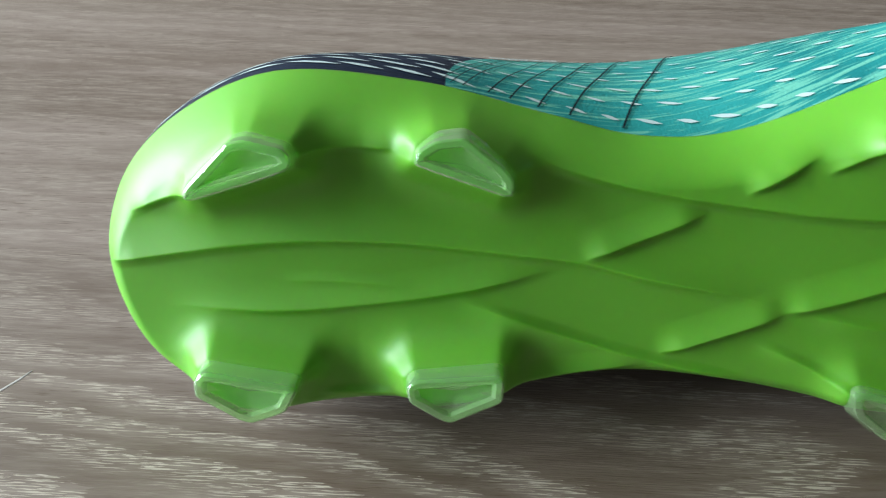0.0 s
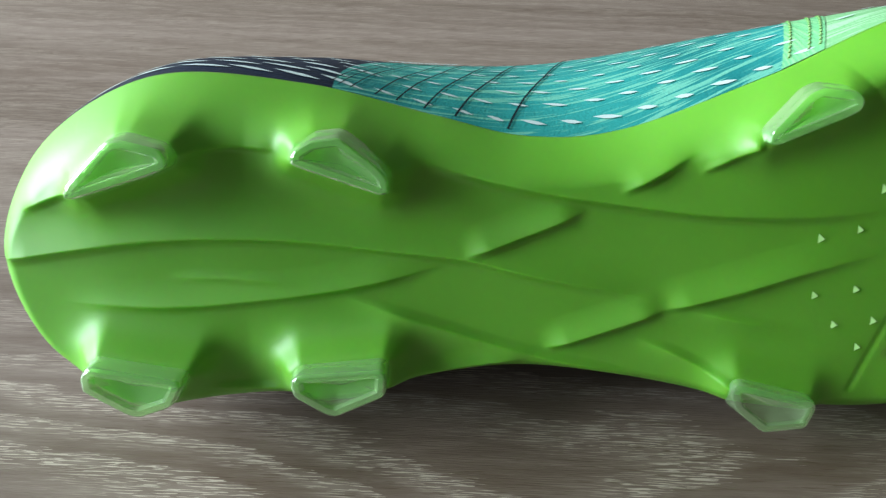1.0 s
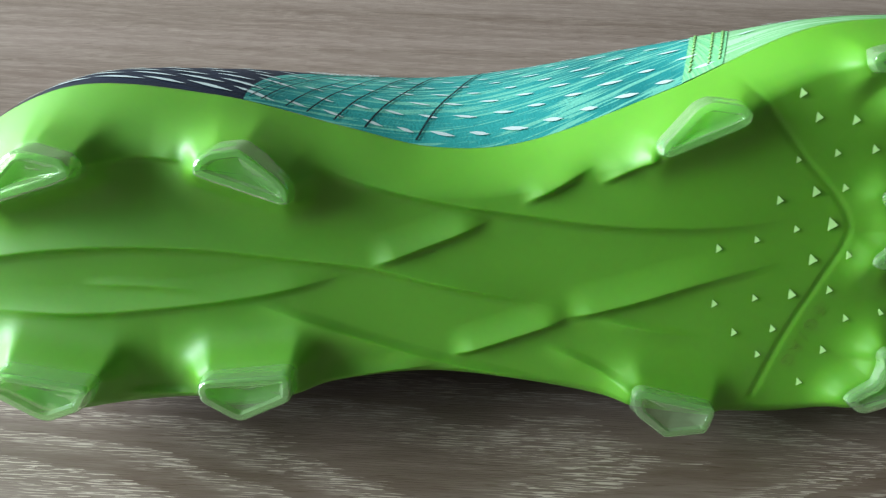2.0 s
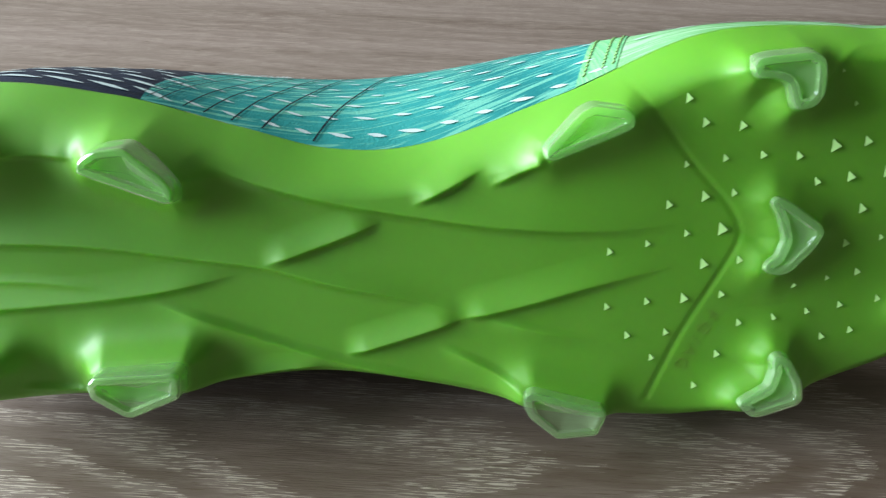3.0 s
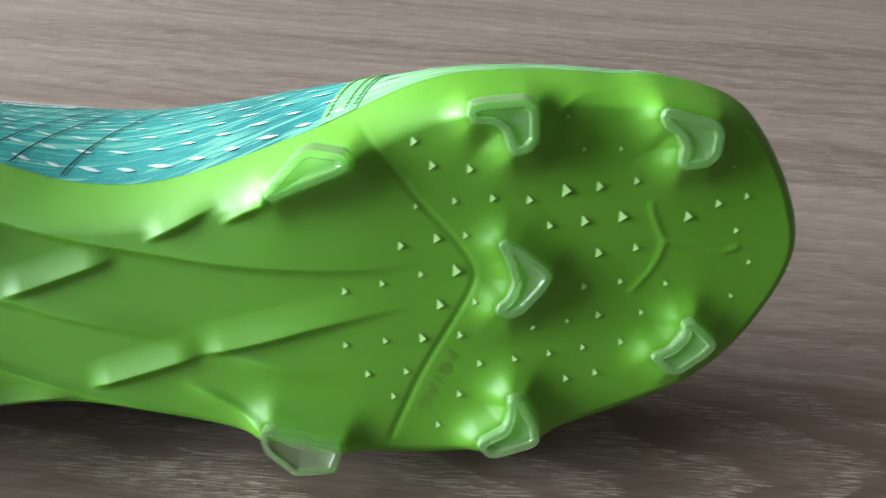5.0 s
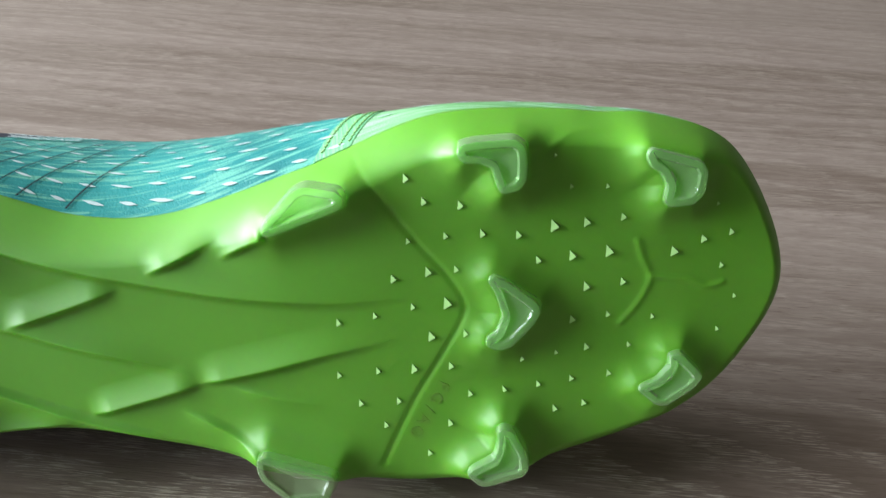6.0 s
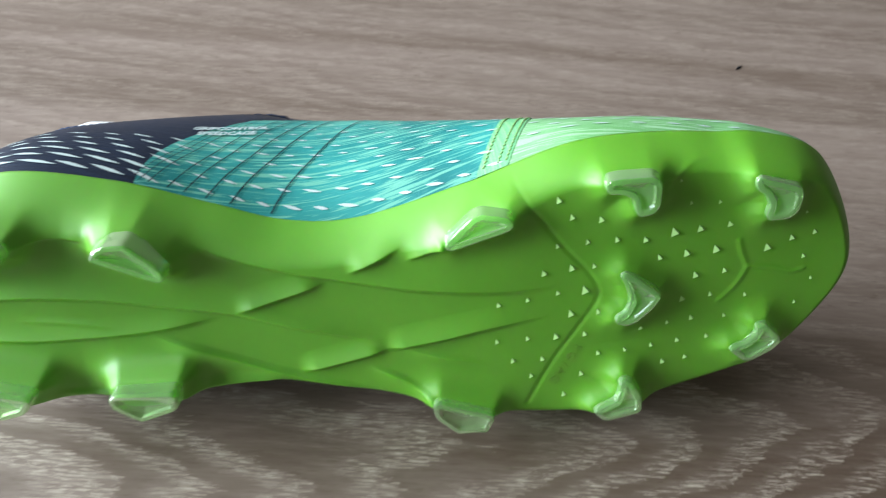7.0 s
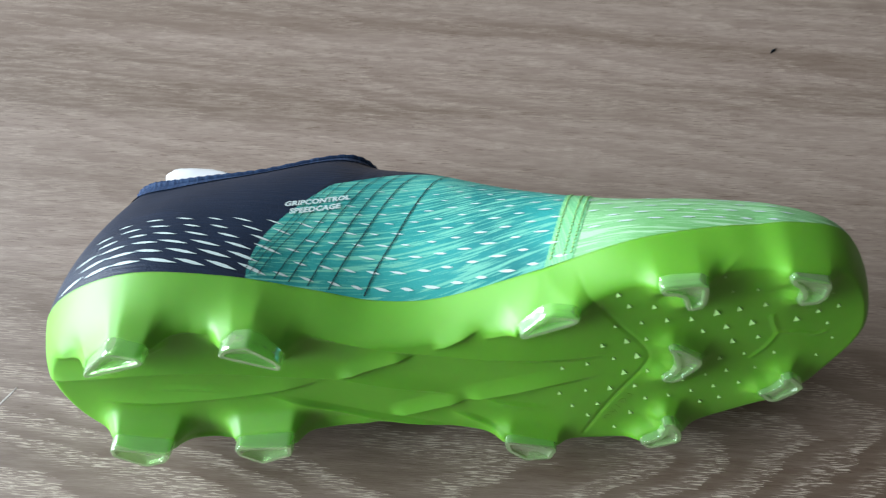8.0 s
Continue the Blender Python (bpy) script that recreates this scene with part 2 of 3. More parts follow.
# ---- table ----
table = tagged(new("table"), "table with a limed oak laminate top in grey brown", "table")
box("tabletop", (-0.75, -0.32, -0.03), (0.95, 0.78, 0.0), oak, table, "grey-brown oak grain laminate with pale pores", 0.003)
for x in (-0.68, 0.85):
    for y in (-0.25, 0.68):
        box("leg", (x, y, FLOOR), (x + 0.05, y + 0.05, -0.03), leg_metal, table, "", 0.003)

# ---- football boot ----
# The boot lies on its outer side. Its own axes: u from heel to toe, v across the sole, w out of the sole.
K = 0.00093
LEAN_BACK, BOOT_YAW = 17.0, 2.6
yaw, back = radians(BOOT_YAW), radians(LEAN_BACK)
AXU = Vector((math.cos(yaw), math.sin(yaw), 0))
AXN = Vector((-math.sin(yaw), math.cos(yaw), 0))
AXV = math.sin(back) * AXN + math.cos(back) * Vector((0, 0, 1))
AXW = -math.cos(back) * AXN + math.sin(back) * Vector((0, 0, 1))
boot = tagged(new("football_boot"), "lime, teal and navy football boot lying on its side", "football boot")
boot_m = Matrix((AXU, AXV, AXW)).transposed().to_4x4()
boot_m.translation = (-0.0211, 0.1931, 0.0)
boot.matrix_world = boot_m
SLOPE = math.tan(back)

# Stations run from the heel's middle along the inner side to the toe, and back along the outer side.
BITE = [(-3.0, 52.5, -14), (8.4, 76.8, -12), (38, 93.5, -9), (74, 92, -10), (105, 84.5, -11), (128, 79.5, -11), (152, 81.5, -11), (186, 94.5, -12),
        (218, 109.2, -12), (250, 112, -17), (275, 111.4, -20.5), (299.6, 102.6, -24), (314.5, 73.5, -21),
        (306.5, 49, -19), (287.5, 30.5, -16), (256, 18, -11), (222, 10, -7), (186, 12, -7), (152, 18.5, -7), (128, 21, -7), (105, 18.7, -7), (74, 14.5, -7),
        (38, 13.5, -7), (9, 25, -9)]
LOWER = [(-4, 54, -35), (5.6, 80.4, -35), (36, 99, -35), (72, 102, -35), (105, 101, -35), (130, 104, -35), (152, 106, -31), (186, 112, -32),
         (218, 114.6, -31), (250, 115.6, -33), (276, 113.2, -36), (299.5, 102, -36), (314.5, 74, -34),
         (306, 49, -32), (287, 30, -29), (256, 16, -25), (222, 8, -22), (186, 9, -22), (152, 14, -25), (128, 15, -25), (105, 14, -30), (72, 10, -30),
         (36, 12, -30), (5, 24, -32)]
UPPER = [(8, 54, -60), (14, 78, -60), (38, 88, -62), (70, 92, -75), (98, 92, -85), (130, 94, -100), (152, 100, -92), (184, 106, -70),
         (216, 105.5, -59), (248, 103.5, -55), (272, 97, -52), (289, 90, -48), (302, 74, -44),
         (296, 56, -44), (280, 40, -48), (252, 30, -52), (218, 18, -58), (184, 22, -70), (152, 26, -88), (128, 30, -92), (100, 28, -85), (70, 24, -75),
         (38, 24, -62), (14, 32, -60)]
RIM = [(14, 55, -82), (20, 74, -84), (40, 80, -83), (70, 80, -90), (110, 77, -106.5), (128, 60, -106), (150, 60, -97), (182, 60, -75),
       (214, 62, -61), (246, 64, -58), (270, 67, -55), (284, 70, -50), (293, 71, -46),
       (284, 70, -50), (270, 67, -55), (246, 64, -58), (214, 62, -61), (182, 60, -75), (150, 60, -97), (128, 60, -106), (102, 36, -110), (70, 33, -99),
       (40, 30, -89), (20, 36, -84)]
BITE, LOWER, UPPER, RIM = (np.array(a, float) for a in (BITE, LOWER, UPPER, RIM))
# width of the sole's bevelled edge at each station
BEVEL = np.array([9, 11, 14, 13, 11, 10, 10, 11, 10, 8, 7, 6, 6, 6, 6, 6, 6, 6, 5, 5, 5, 6, 6, 7], float)
COUNT = len(BITE)


def ring(values, s):
    """Smooth closed curve through the stations, at parameters s."""
    s = np.asarray(s, float)
    i = np.floor(s).astype(int)
    f = s - i
    if values.ndim > 1:
        f = f[..., None]
    p0, p1, p2, p3 = (values[(i + k) % COUNT] for k in (-1, 0, 1, 2))
    return 0.5 * (2 * p1 + (p2 - p0) * f + (2 * p0 - 5 * p1 + 4 * p2 - p3) * f ** 2 + (3 * p1 - p0 - 3 * p2 + p3) * f ** 3)


def sole_edge(s):
    """The edge between sole and upper, with the shallow scallop between the two inner toe studs."""
    p = ring(BITE, s)
    p[..., 1] -= 1.1 * np.exp(-((np.asarray(s, float) % COUNT - 9.5) / 0.34) ** 2)
    return p


def skin(s, k, out=0.0):
    """The upper's surface at station s and height k (0: sole's edge, 1: rim or crown), out mm proud, in the boot's mm."""
    s, k = np.broadcast_arrays(np.asarray(s, float), np.asarray(k, float))
    b = sole_edge(s)
    c, d, r = (ring(a, s) for a in (LOWER, UPPER, RIM))
    k = k[..., None]
    p = b * (1 - k) ** 3 + 3 * c * k * (1 - k) ** 2 + 3 * d * k * k * (1 - k) + r * k ** 3
    if out:
        e = 1e-3
        ds = skin(s + e, k[..., 0]) - skin(s - e, k[..., 0])
        dk = skin(s, np.minimum(k[..., 0] + e, 1)) - skin(s, np.maximum(k[..., 0] - e, 0))
        nn = np.cross(ds, dk)
        nn /= np.linalg.norm(nn, axis=-1, keepdims=True) + 1e-9
        p = p + nn * out
    else:
        p = p.copy()
        p[..., 1] = np.maximum(p[..., 1], -p[..., 2] * SLOPE + 0.2)
    return p


# --- outsole ---


# the sole's lengthwise profile, its bends rounded over about 2 cm
PROFILE_U = np.arange(-60.0, 380.0, 1.0)
PROFILE_W = np.interp(PROFILE_U, [0, 30, 60, 85, 110, 150, 200, 230, 265, 300, 312], [4.5, 6, 5, 3.6, 2.0, 1.4, 1.6, 0.0, -3.5, -7.5, -9])
BELL = np.exp(-(np.arange(-24, 25) / 9.0) ** 2)
PROFILE_W = np.convolve(np.pad(PROFILE_W, 24, mode="edge"), BELL / BELL.sum(), mode="valid")


def base_w(u):
    return np.interp(u, PROFILE_U, PROFILE_W)


def smooth(x, a, b):
    t = np.clip((x - a) / (b - a), 0, 1)
    return t * t * (3 - 2 * t)


def along(pu, pv, line):
    """Nearest point of a polyline: its signed side (above: plus), distance and share of the length, from -0.2 to 1.2."""
    line = np.array(line, float)
    seg = line[1:] - line[:-1]
    ln = np.hypot(seg[:, 0], seg[:, 1])
    start = np.concatenate(([0], np.cumsum(ln)))
    best = np.full(pu.shape, 1e9)
    side, share = np.zeros(pu.shape), np.zeros(pu.shape)
    for i in range(len(seg)):
        du, dv = pu - line[i, 0], pv - line[i, 1]
        t = (du * seg[i, 0] + dv * seg[i, 1]) / ln[i] ** 2
        tc = np.clip(t, 0, 1)
        d = np.hypot(du - tc * seg[i, 0], dv - tc * seg[i, 1])
        near = d < best
        best = np.where(near, d, best)
        side = np.where(near, np.sign(seg[i, 0] * dv - seg[i, 1] * du), side)
        tt = np.where((i == 0) & (t < 0) | (i == len(seg) - 1) & (t > 1), t, tc)
        share = np.where(near, (start[i] + tt * ln[i]) / start[-1], share)
    return side * best, share


def fine_line(line, steps=8):
    """A polyline rounded by a Catmull-Rom curve."""
    p = np.array([line[0], *line, line[-1]], float)
    out = []
    for i in range(1, len(p) - 2):
        for f in np.arange(steps) / steps:
            out.append(0.5 * (2 * p[i] + (p[i + 1] - p[i - 1]) * f + (2 * p[i - 1] - 5 * p[i] + 4 * p[i + 1] - p[i + 2]) * f ** 2
                              + (3 * p[i] - p[i - 1] - 3 * p[i + 1] + p[i + 2]) * f ** 3))
    return [*out, p[-1]]


# ridges: line, height, ramp above, fall below, fade at start, fade at end
RIDGES = [
    ([(132.6, 28.8), (149.9, 34.8), (163.1, 39.7)], 1.7, 7.0, 2.2, 0.02, 0.25),
    ([(161.7, 39.2), (177.6, 43.6), (191.2, 47.8), (204.8, 51.4), (215.7, 54.3)], 1.7, 8.0, 2.4, 0.02, 0.7),
    ([(149.0, 68.3), (157.6, 72.8), (166.7, 78.0)], 1.5, 6.5, 1.8, 0.03, 0.5),
    ([(167.1, 72.8), (173.5, 76.5), (180.0, 79.8)], 1.5, 6.0, 1.8, 0.05, 0.1),
    ([(112.9, 52.7), (128.1, 58.3), (141.7, 64.0)], 1.5, 7.0, 2.2, 0.12, 0.25),
    ([(4.0, 52.0), (31.2, 56.4), (52.1, 57.8), (72.8, 57.1), (93.5, 54.6), (112.9, 52.0), (128.3, 48.1), (149.5, 43.8), (161.7, 40.6)], 1.7, 9.0, 2.8, 0.03, 0.2),
    ([(18.0, 41.6), (43.7, 40.9), (65.0, 42.5), (86.2, 45.4), (107.3, 50.2)], 1.3, 7.0, 2.4, 0.3, 0.2),
    ([(41.6, 47.8), (58.4, 47.6), (75.1, 45.8)], 0.5, 2.5, 2.0, 0.3, 0.4),
    ([(83.4, 43.0), (98.7, 37.5), (115.8, 31.5), (131.6, 26.9), (150.5, 22.1), (172, 14.5)], 1.3, 2.2, 7.0, 0.2, 0.4),
    ([(97.0, 80.0), (108.2, 74.0), (128.5, 68.9), (148.8, 65.8), (169.2, 63.4), (189.9, 62.6), (206.2, 63.5), (219.5, 66.0)], 1.9, 13.0, 2.8, 0.25, 0.45),
    ([(95.5, 20.7), (110.0, 23.7), (130.2, 26.9)], 1.2, 5.0, 2.2, 0.3, 0.3),
    ([(155.5, 31.5), (169.1, 25.6), (179.7, 19.4)], 1.0, 2.2, 6.0, 0.4, 0.1),
    ([(168.2, 38.7), (182.6, 35.8), (197.1, 33.6)], 0.7, 2.0, 5.0, 0.3, 0.6),
    ([(9.0, 63.6), (21.1, 68.7), (27, 70)], 1.5, 6.0, 2.0, 0.15, 0.1),
    ([(48.0, 78.4), (58.1, 79.4), (70.0, 78.6)], 1.0, 7.0, 1.6, 0.2, 0.2),
    ([(50.0, 20.4), (60.1, 19.6), (70.0, 20.0)], 0.7, 2.0, 4.0, 0.2, 0.2),
]
# thin raised strokes on the toe, and the chevron groove
STROKES = [[(272.1, 80.8), (273.7, 76.6), (276.2, 71.0), (273.8, 64.5), (269.5, 58.9)], [(277, 71.5), (285.6, 70.7), (291.3, 69.1), (295.3, 70.1)],
           [(262, 108), (254, 107.5), (248, 103.5), (246, 101)]]
GROOVE = [(199.6, 98.5), (207.8, 89.3), (216.4, 79.2), (224.5, 70.9), (228.8, 64.5), (228.7, 59.4), (223.6, 48.7), (217.0, 36.0), (209.7, 18.1)]

# stud tips: outline in the sole's plane and height of the tip above the sole
STUDS = [
    ([(26.2, 70.2), (27.0, 72.7), (36.3, 82.3), (39.4, 83.0), (47.8, 81.0), (49.3, 78.5), (48.6, 76.7), (45.1, 75.2), (28.1, 69.8)], 14.5),
    ([(74.4, 77.2), (75.0, 80.0), (78.7, 82.4), (85.0, 83.2), (93.4, 76.8), (95.6, 74.0), (95.4, 70.7), (93.6, 70.5), (77.5, 76.0)], 13.0),
    ([(25.6, 29.2), (27.5, 31.2), (47.9, 27.6), (48.2, 26.4), (45.6, 21.6), (38.0, 18.8), (35.4, 19.5), (25.7, 25.3)], 15.4),
    ([(72.5, 26.7), (74.3, 28.4), (93.4, 29.8), (94.6, 29.1), (94.3, 23.3), (82.6, 17.9), (80.3, 18.7), (73.3, 23.0)], 14.8),
    ([(179.8, 81.4), (180.2, 83.7), (187.4, 92.3), (190.0, 93.6), (197.8, 92.7), (199.6, 90.8), (199.2, 88.8), (196.6, 87.4), (181.5, 80.8)], 8.0),
    ([(177.8, 19.1), (177.8, 21.7), (179.7, 22.8), (197.6, 18.5), (198.2, 16.7), (196.3, 11.4), (186.2, 10.2), (179.0, 16.0)], 8.4),
    ([(225.9, 102.2), (226.4, 104.5), (229.6, 105.4), (239.1, 106.5), (241.5, 105.0), (242.2, 102.8), (242.5, 97.0), (240.8, 94.3), (236.9, 93.3),
      (235.9, 94.8), (234.3, 99.3), (231.2, 100.5), (227.3, 100.3)], 8.0),
    ([(271.4, 102.8), (272.1, 104.8), (277.4, 103.7), (284.8, 102.0), (286.3, 99.5), (285.9, 94.3), (283.6, 91.6), (277.9, 90.7), (276.7, 92.0),
      (277.2, 95.9), (275.2, 99.1), (272.7, 100.3)], 6.6),
    ([(234.8, 70.9), (236.0, 72.3), (239.5, 71.0), (247.4, 65.7), (248.2, 63.6), (246.5, 60.0), (241.5, 54.0), (238.5, 52.9), (235.1, 53.8),
      (235.5, 56.0), (237.8, 57.5), (239.1, 61.9), (237.1, 67.5)], 5.8),
    ([(231.9, 19.1), (233.2, 20.7), (238.7, 24.1), (239.8, 28.8), (238.9, 31.1), (240.2, 32.7), (243.1, 32.0), (246.9, 26.0), (247.6, 21.3),
      (246.3, 19.6), (237.2, 16.1), (235.0, 16.3)], 8.6),
    ([(275.1, 42.1), (275.7, 43.3), (279.6, 45.2), (282.6, 49.1), (282.2, 52.0), (284.9, 52.8), (289.6, 48.6), (290.9, 46.4), (288.9, 43.4),
      (282.6, 38.3), (279.8, 38.5)], 6.8),
]


def poly_distance(pu, pv, poly):
    """Distance outside a closed outline (0 inside)."""
    d, _ = along(pu, pv, [*poly, poly[0]])
    inside = np.zeros(pu.shape, bool)
    for (x0, y0), (x1, y1) in zip(poly, [*poly[1:], poly[0]]):
        if y0 != y1:
            inside ^= ((y0 > pv) != (y1 > pv)) & (pu < (x1 - x0) * (pv - y0) / (y1 - y0) + x0)
    return np.where(inside, 0, np.abs(d))


def relief(u, v):
    h = np.zeros(u.shape)
    for line, height, above, below, fade0, fade1 in RIDGES:
        d, t = along(u, v, fine_line(line))
        prof = np.where(d >= 0, np.clip(1 - d / above, 0, 1) ** 1.5, np.clip(1 + d / below, 0, 1) ** 2)
        length = sum(math.dist(p, q) for p, q in zip(line, line[1:]))
        h += 1.35 * height * prof * smooth(t, -0.03, max(fade0, 6.5 / length)) * (1 - smooth(t, 1 - fade1, 1.02))
    for line in STROKES:
        d, t = along(u, v, fine_line(line))
        h += 0.35 * np.exp(-(d / 0.8) ** 2)
    d, t = along(u, v, fine_line(GROOVE))
    h -= 0.45 * np.exp(-(d / 0.55) ** 2)
    return h


def mounds(u, v):
    h = np.zeros(u.shape)
    for poly, height in STUDS:
        d = poly_distance(u, v, poly)
        h = np.maximum(h, 0.60 * height / (1 + (d / 5.2) ** 2) ** 1.7)
    return h


def sole_surface(u, v):
    return base_w(u) + relief(u, v) + mounds(u, v)


def build_outsole():
    """Rows of chords from the inner to the outer edge; the edge is bevelled and turns in behind, over the upper."""
    rows, cols = 12 * 46 + 1, 226
    s = np.linspace(0, 12, rows)
    inner, outer = sole_edge(s), sole_edge(COUNT - s)
    loop_s = np.arange(COUNT * 40) / 40
    loop, bevel = sole_edge(loop_s), ring(BEVEL, loop_s)
    f = np.linspace(0, 1, cols)[None, :, None]
    flat = inner[:, None, :] * (1 - f) + outer[:, None, :] * f
    u, v = flat[..., 0], flat[..., 1]
    gap, edge_w, wide = np.zeros(u.shape), np.zeros(u.shape), np.zeros(u.shape)
    for i in range(rows):
        d = (loop[None, :, 0] - u[i][:, None]) ** 2 + (loop[None, :, 1] - v[i][:, None]) ** 2
        at = d.argmin(1)
        near = d.min(1)
        for a, b in ((at - 1, at), (at, (at + 1) % len(loop))):
            pu, pv, qu, qv = loop[a, 0], loop[a, 1], loop[b, 0] - loop[a, 0], loop[b, 1] - loop[a, 1]
            t = np.clip(((u[i] - pu) * qu + (v[i] - pv) * qv) / (qu * qu + qv * qv), 0, 1)
            near = np.minimum(near, (u[i] - pu - t * qu) ** 2 + (v[i] - pv - t * qv) ** 2)
        weight = np.exp(-(np.sqrt(d) - np.sqrt(d.min(1))[:, None]) / 3.0)
        weight /= weight.sum(1, keepdims=True)
        gap[i], edge_w[i], wide[i] = np.sqrt(near), weight @ loop[:, 2], weight @ bevel
    gap[:, 0] = gap[:, -1] = 0
    p = np.clip(gap / wide, 0, 1)
    front = base_w(u) + relief(u, v)
    w = edge_w + (front - edge_w) * (1 - (1 - p) ** 1.9) + mounds(u, v) * (0.35 + 0.65 * smooth(p, 0, 0.6))
    body = np.stack([u, v, w], -1)
    lips = []
    for side in (inner, outer):
        su = np.clip(side[:, 0], 44, 268)
        sv = np.interp(su, [44, 110, 200, 240, 268], [53, 50, 57, 62, 72])
        way = np.stack([su - side[:, 0], sv - side[:, 1]], -1)
        way /= np.linalg.norm(way, axis=1, keepdims=True)
        lips.append([np.column_stack([side[:, :2] + way * inset, side[:, 2] + behind]) for inset, behind in ((0.3, -0.9), (1.6, -1.3), (4.0, -0.5))])
    left = np.stack(lips[0][::-1], 1)
    right = np.stack(lips[1], 1)
    pts = np.concatenate([left, body, right], 1)
    faces = [q[::-1] for q in grid_faces(rows, cols + 6)]
    return mesh_ob("outsole", pts.reshape(-1, 3) * K, faces, lime, boot, "lime green moulded plastic sole with crossing ridges")


outsole = build_outsole()


def resample(poly, n):
    p = np.array([*poly, poly[0]], float)
    ln = np.concatenate(([0], np.cumsum(np.hypot(*(p[1:] - p[:-1]).T))))
    t = np.arange(n) / n * ln[-1]
    return np.stack([np.interp(t, ln, p[:, 0]), np.interp(t, ln, p[:, 1])], -1)


def build_stud(poly, height):
    """A clear tip on the sole's mound: flared foot, slightly tapered sides, rounded rim and a shallow dished face."""
    n = 60
    p = resample(poly, n)
    p = 0.5 * p + 0.25 * (np.roll(p, 1, 0) + np.roll(p, -1, 0))
    tan = np.roll(p, -1, 0) - np.roll(p, 1, 0)
    nor = np.stack([tan[:, 1], -tan[:, 0]], -1)
    nor /= np.linalg.norm(nor, axis=1, keepdims=True)
    area2 = np.sum(p[:, 0] * np.roll(p[:, 1], -1) - np.roll(p[:, 0], -1) * p[:, 1])
    nor *= 1 if area2 > 0 else -1
    c = p.mean(0)
    w0 = float(base_w(c[0]))
    rows = []
    for grow, lift in ((0.9, 0.40), (0.55, 0.52), (0.35, 0.75), (0.2, 0.90), (-0.05, 0.975), (-0.5, 1.0), (-1.7, 0.995)):
        q = p + nor * grow
        rows.append(np.column_stack([q, np.full(n, w0 + height * lift)]))
    inner = p - nor * 1.7
    for share, lift in ((0.90, 0.90), (0.5, 0.84), (0.06, 0.80)):
        q = c + (inner - c) * share
        rows.append(np.column_stack([q, np.full(n, w0 + height * lift)]))
    faces = grid_faces(len(rows), n, True)
    faces.append(tuple(range((len(rows) - 1) * n, len(rows) * n)))
    ob = mesh_ob("stud", np.concatenate(rows) * K, faces, clear, outsole, "translucent pale green plastic stud")
    ob.data.set_sharp_from_angle(angle=radians(38))
    return ob


for poly, height in STUDS:
    build_stud(poly, height)

# --- small pointed nubs on the forefoot ---
NUBS_A = [(213.5, 95.0, 1.0), (218.1, 89.4, 1.0), (227.1, 88.8, 1.0), (214.5, 79.3, .75), (223.8, 80.9, .85), (232.9, 81.8, .95), (241.9, 81.6, 1.0), (250.7, 84.1, 1.4),
          (258.8, 85.2, 1.1), (267.9, 86.8, .9), (219.8, 71.5, 1.15), (226.8, 72.5, .85), (247.2, 75.3, .95), (255.8, 76.5, 1.15), (265.1, 77.8, 1.3), (281.7, 78.1, 1.2),
          (289.0, 81.5, .95), (296.1, 83.4, .8), (211.1, 69.4, 1.0), (216.2, 62.2, .8), (224.9, 63.4, 1.4), (260.0, 68.5, 1.1), (269.3, 69.9, .9), (257.0, 59.7, 1.0),
          (266.2, 61.1, .75), (277.8, 60.7, .7), (295.3, 57.4, .6), (298.9, 66.4, .6)]
NUBS_B = [(294.5, 74.6, .7), (197.5, 57.3, .9), (206.7, 59.5, .8), (229.9, 55.7, .85), (221.2, 54.4, 1.2), (217.1, 45.4, 1.15), (226.5, 46.5, .9), (244.7, 49.0, .7),
          (253.5, 50.6, .65), (261.3, 52.1, .9), (272.3, 52.9, .7), (197.8, 43.0, .85), (207.8, 44.5, .85), (231.8, 38.9, .85), (240.6, 40.3, .8), (249.4, 41.7, .8),
          (258.0, 43.3, .8), (267.7, 45.0, .8), (203.5, 35.4, .9), (213.3, 36.3, .9), (254.2, 34.8, .9), (261.8, 36.4, .85), (210.2, 29.4, .85), (227.0, 30.4, .95),
          (221.9, 21.7, .85), (254.3, 94.2, .6), (263.3, 94.5, .6), (249.7, 101.9, .5), (291.5, 90.8, .5)]
nub_verts = np.array([(-0.85, 1.5, 0.15), (-0.85, -1.4, 0.15), (1.15, 0.0, 0.95), (-1.0, 1.7, -0.4), (-1.0, -1.6, -0.4), (1.6, 0.0, -0.4)]) * K
nub_faces = [(0, 1, 2), (0, 3, 4, 1), (1, 4, 5, 2), (2, 5, 3, 0)]
nub_mesh = None
for u, v, size in (*NUBS_A, *NUBS_B):
    if nub_mesh is None:
        nub = mesh_ob("nub", nub_verts, nub_faces, pale_lime, outsole, "", False)
        nub_mesh = nub.data
    else:
        nub = new("nub", nub_mesh)
        nub.parent = outsole
    nub.location = (u * K, v * K, float(sole_surface(np.array([u]), np.array([v]))[0]) * K)
    nub.scale = (size * 0.68, size * 0.84, size * 0.7)

# --- raised letters beside the chevron groove ---


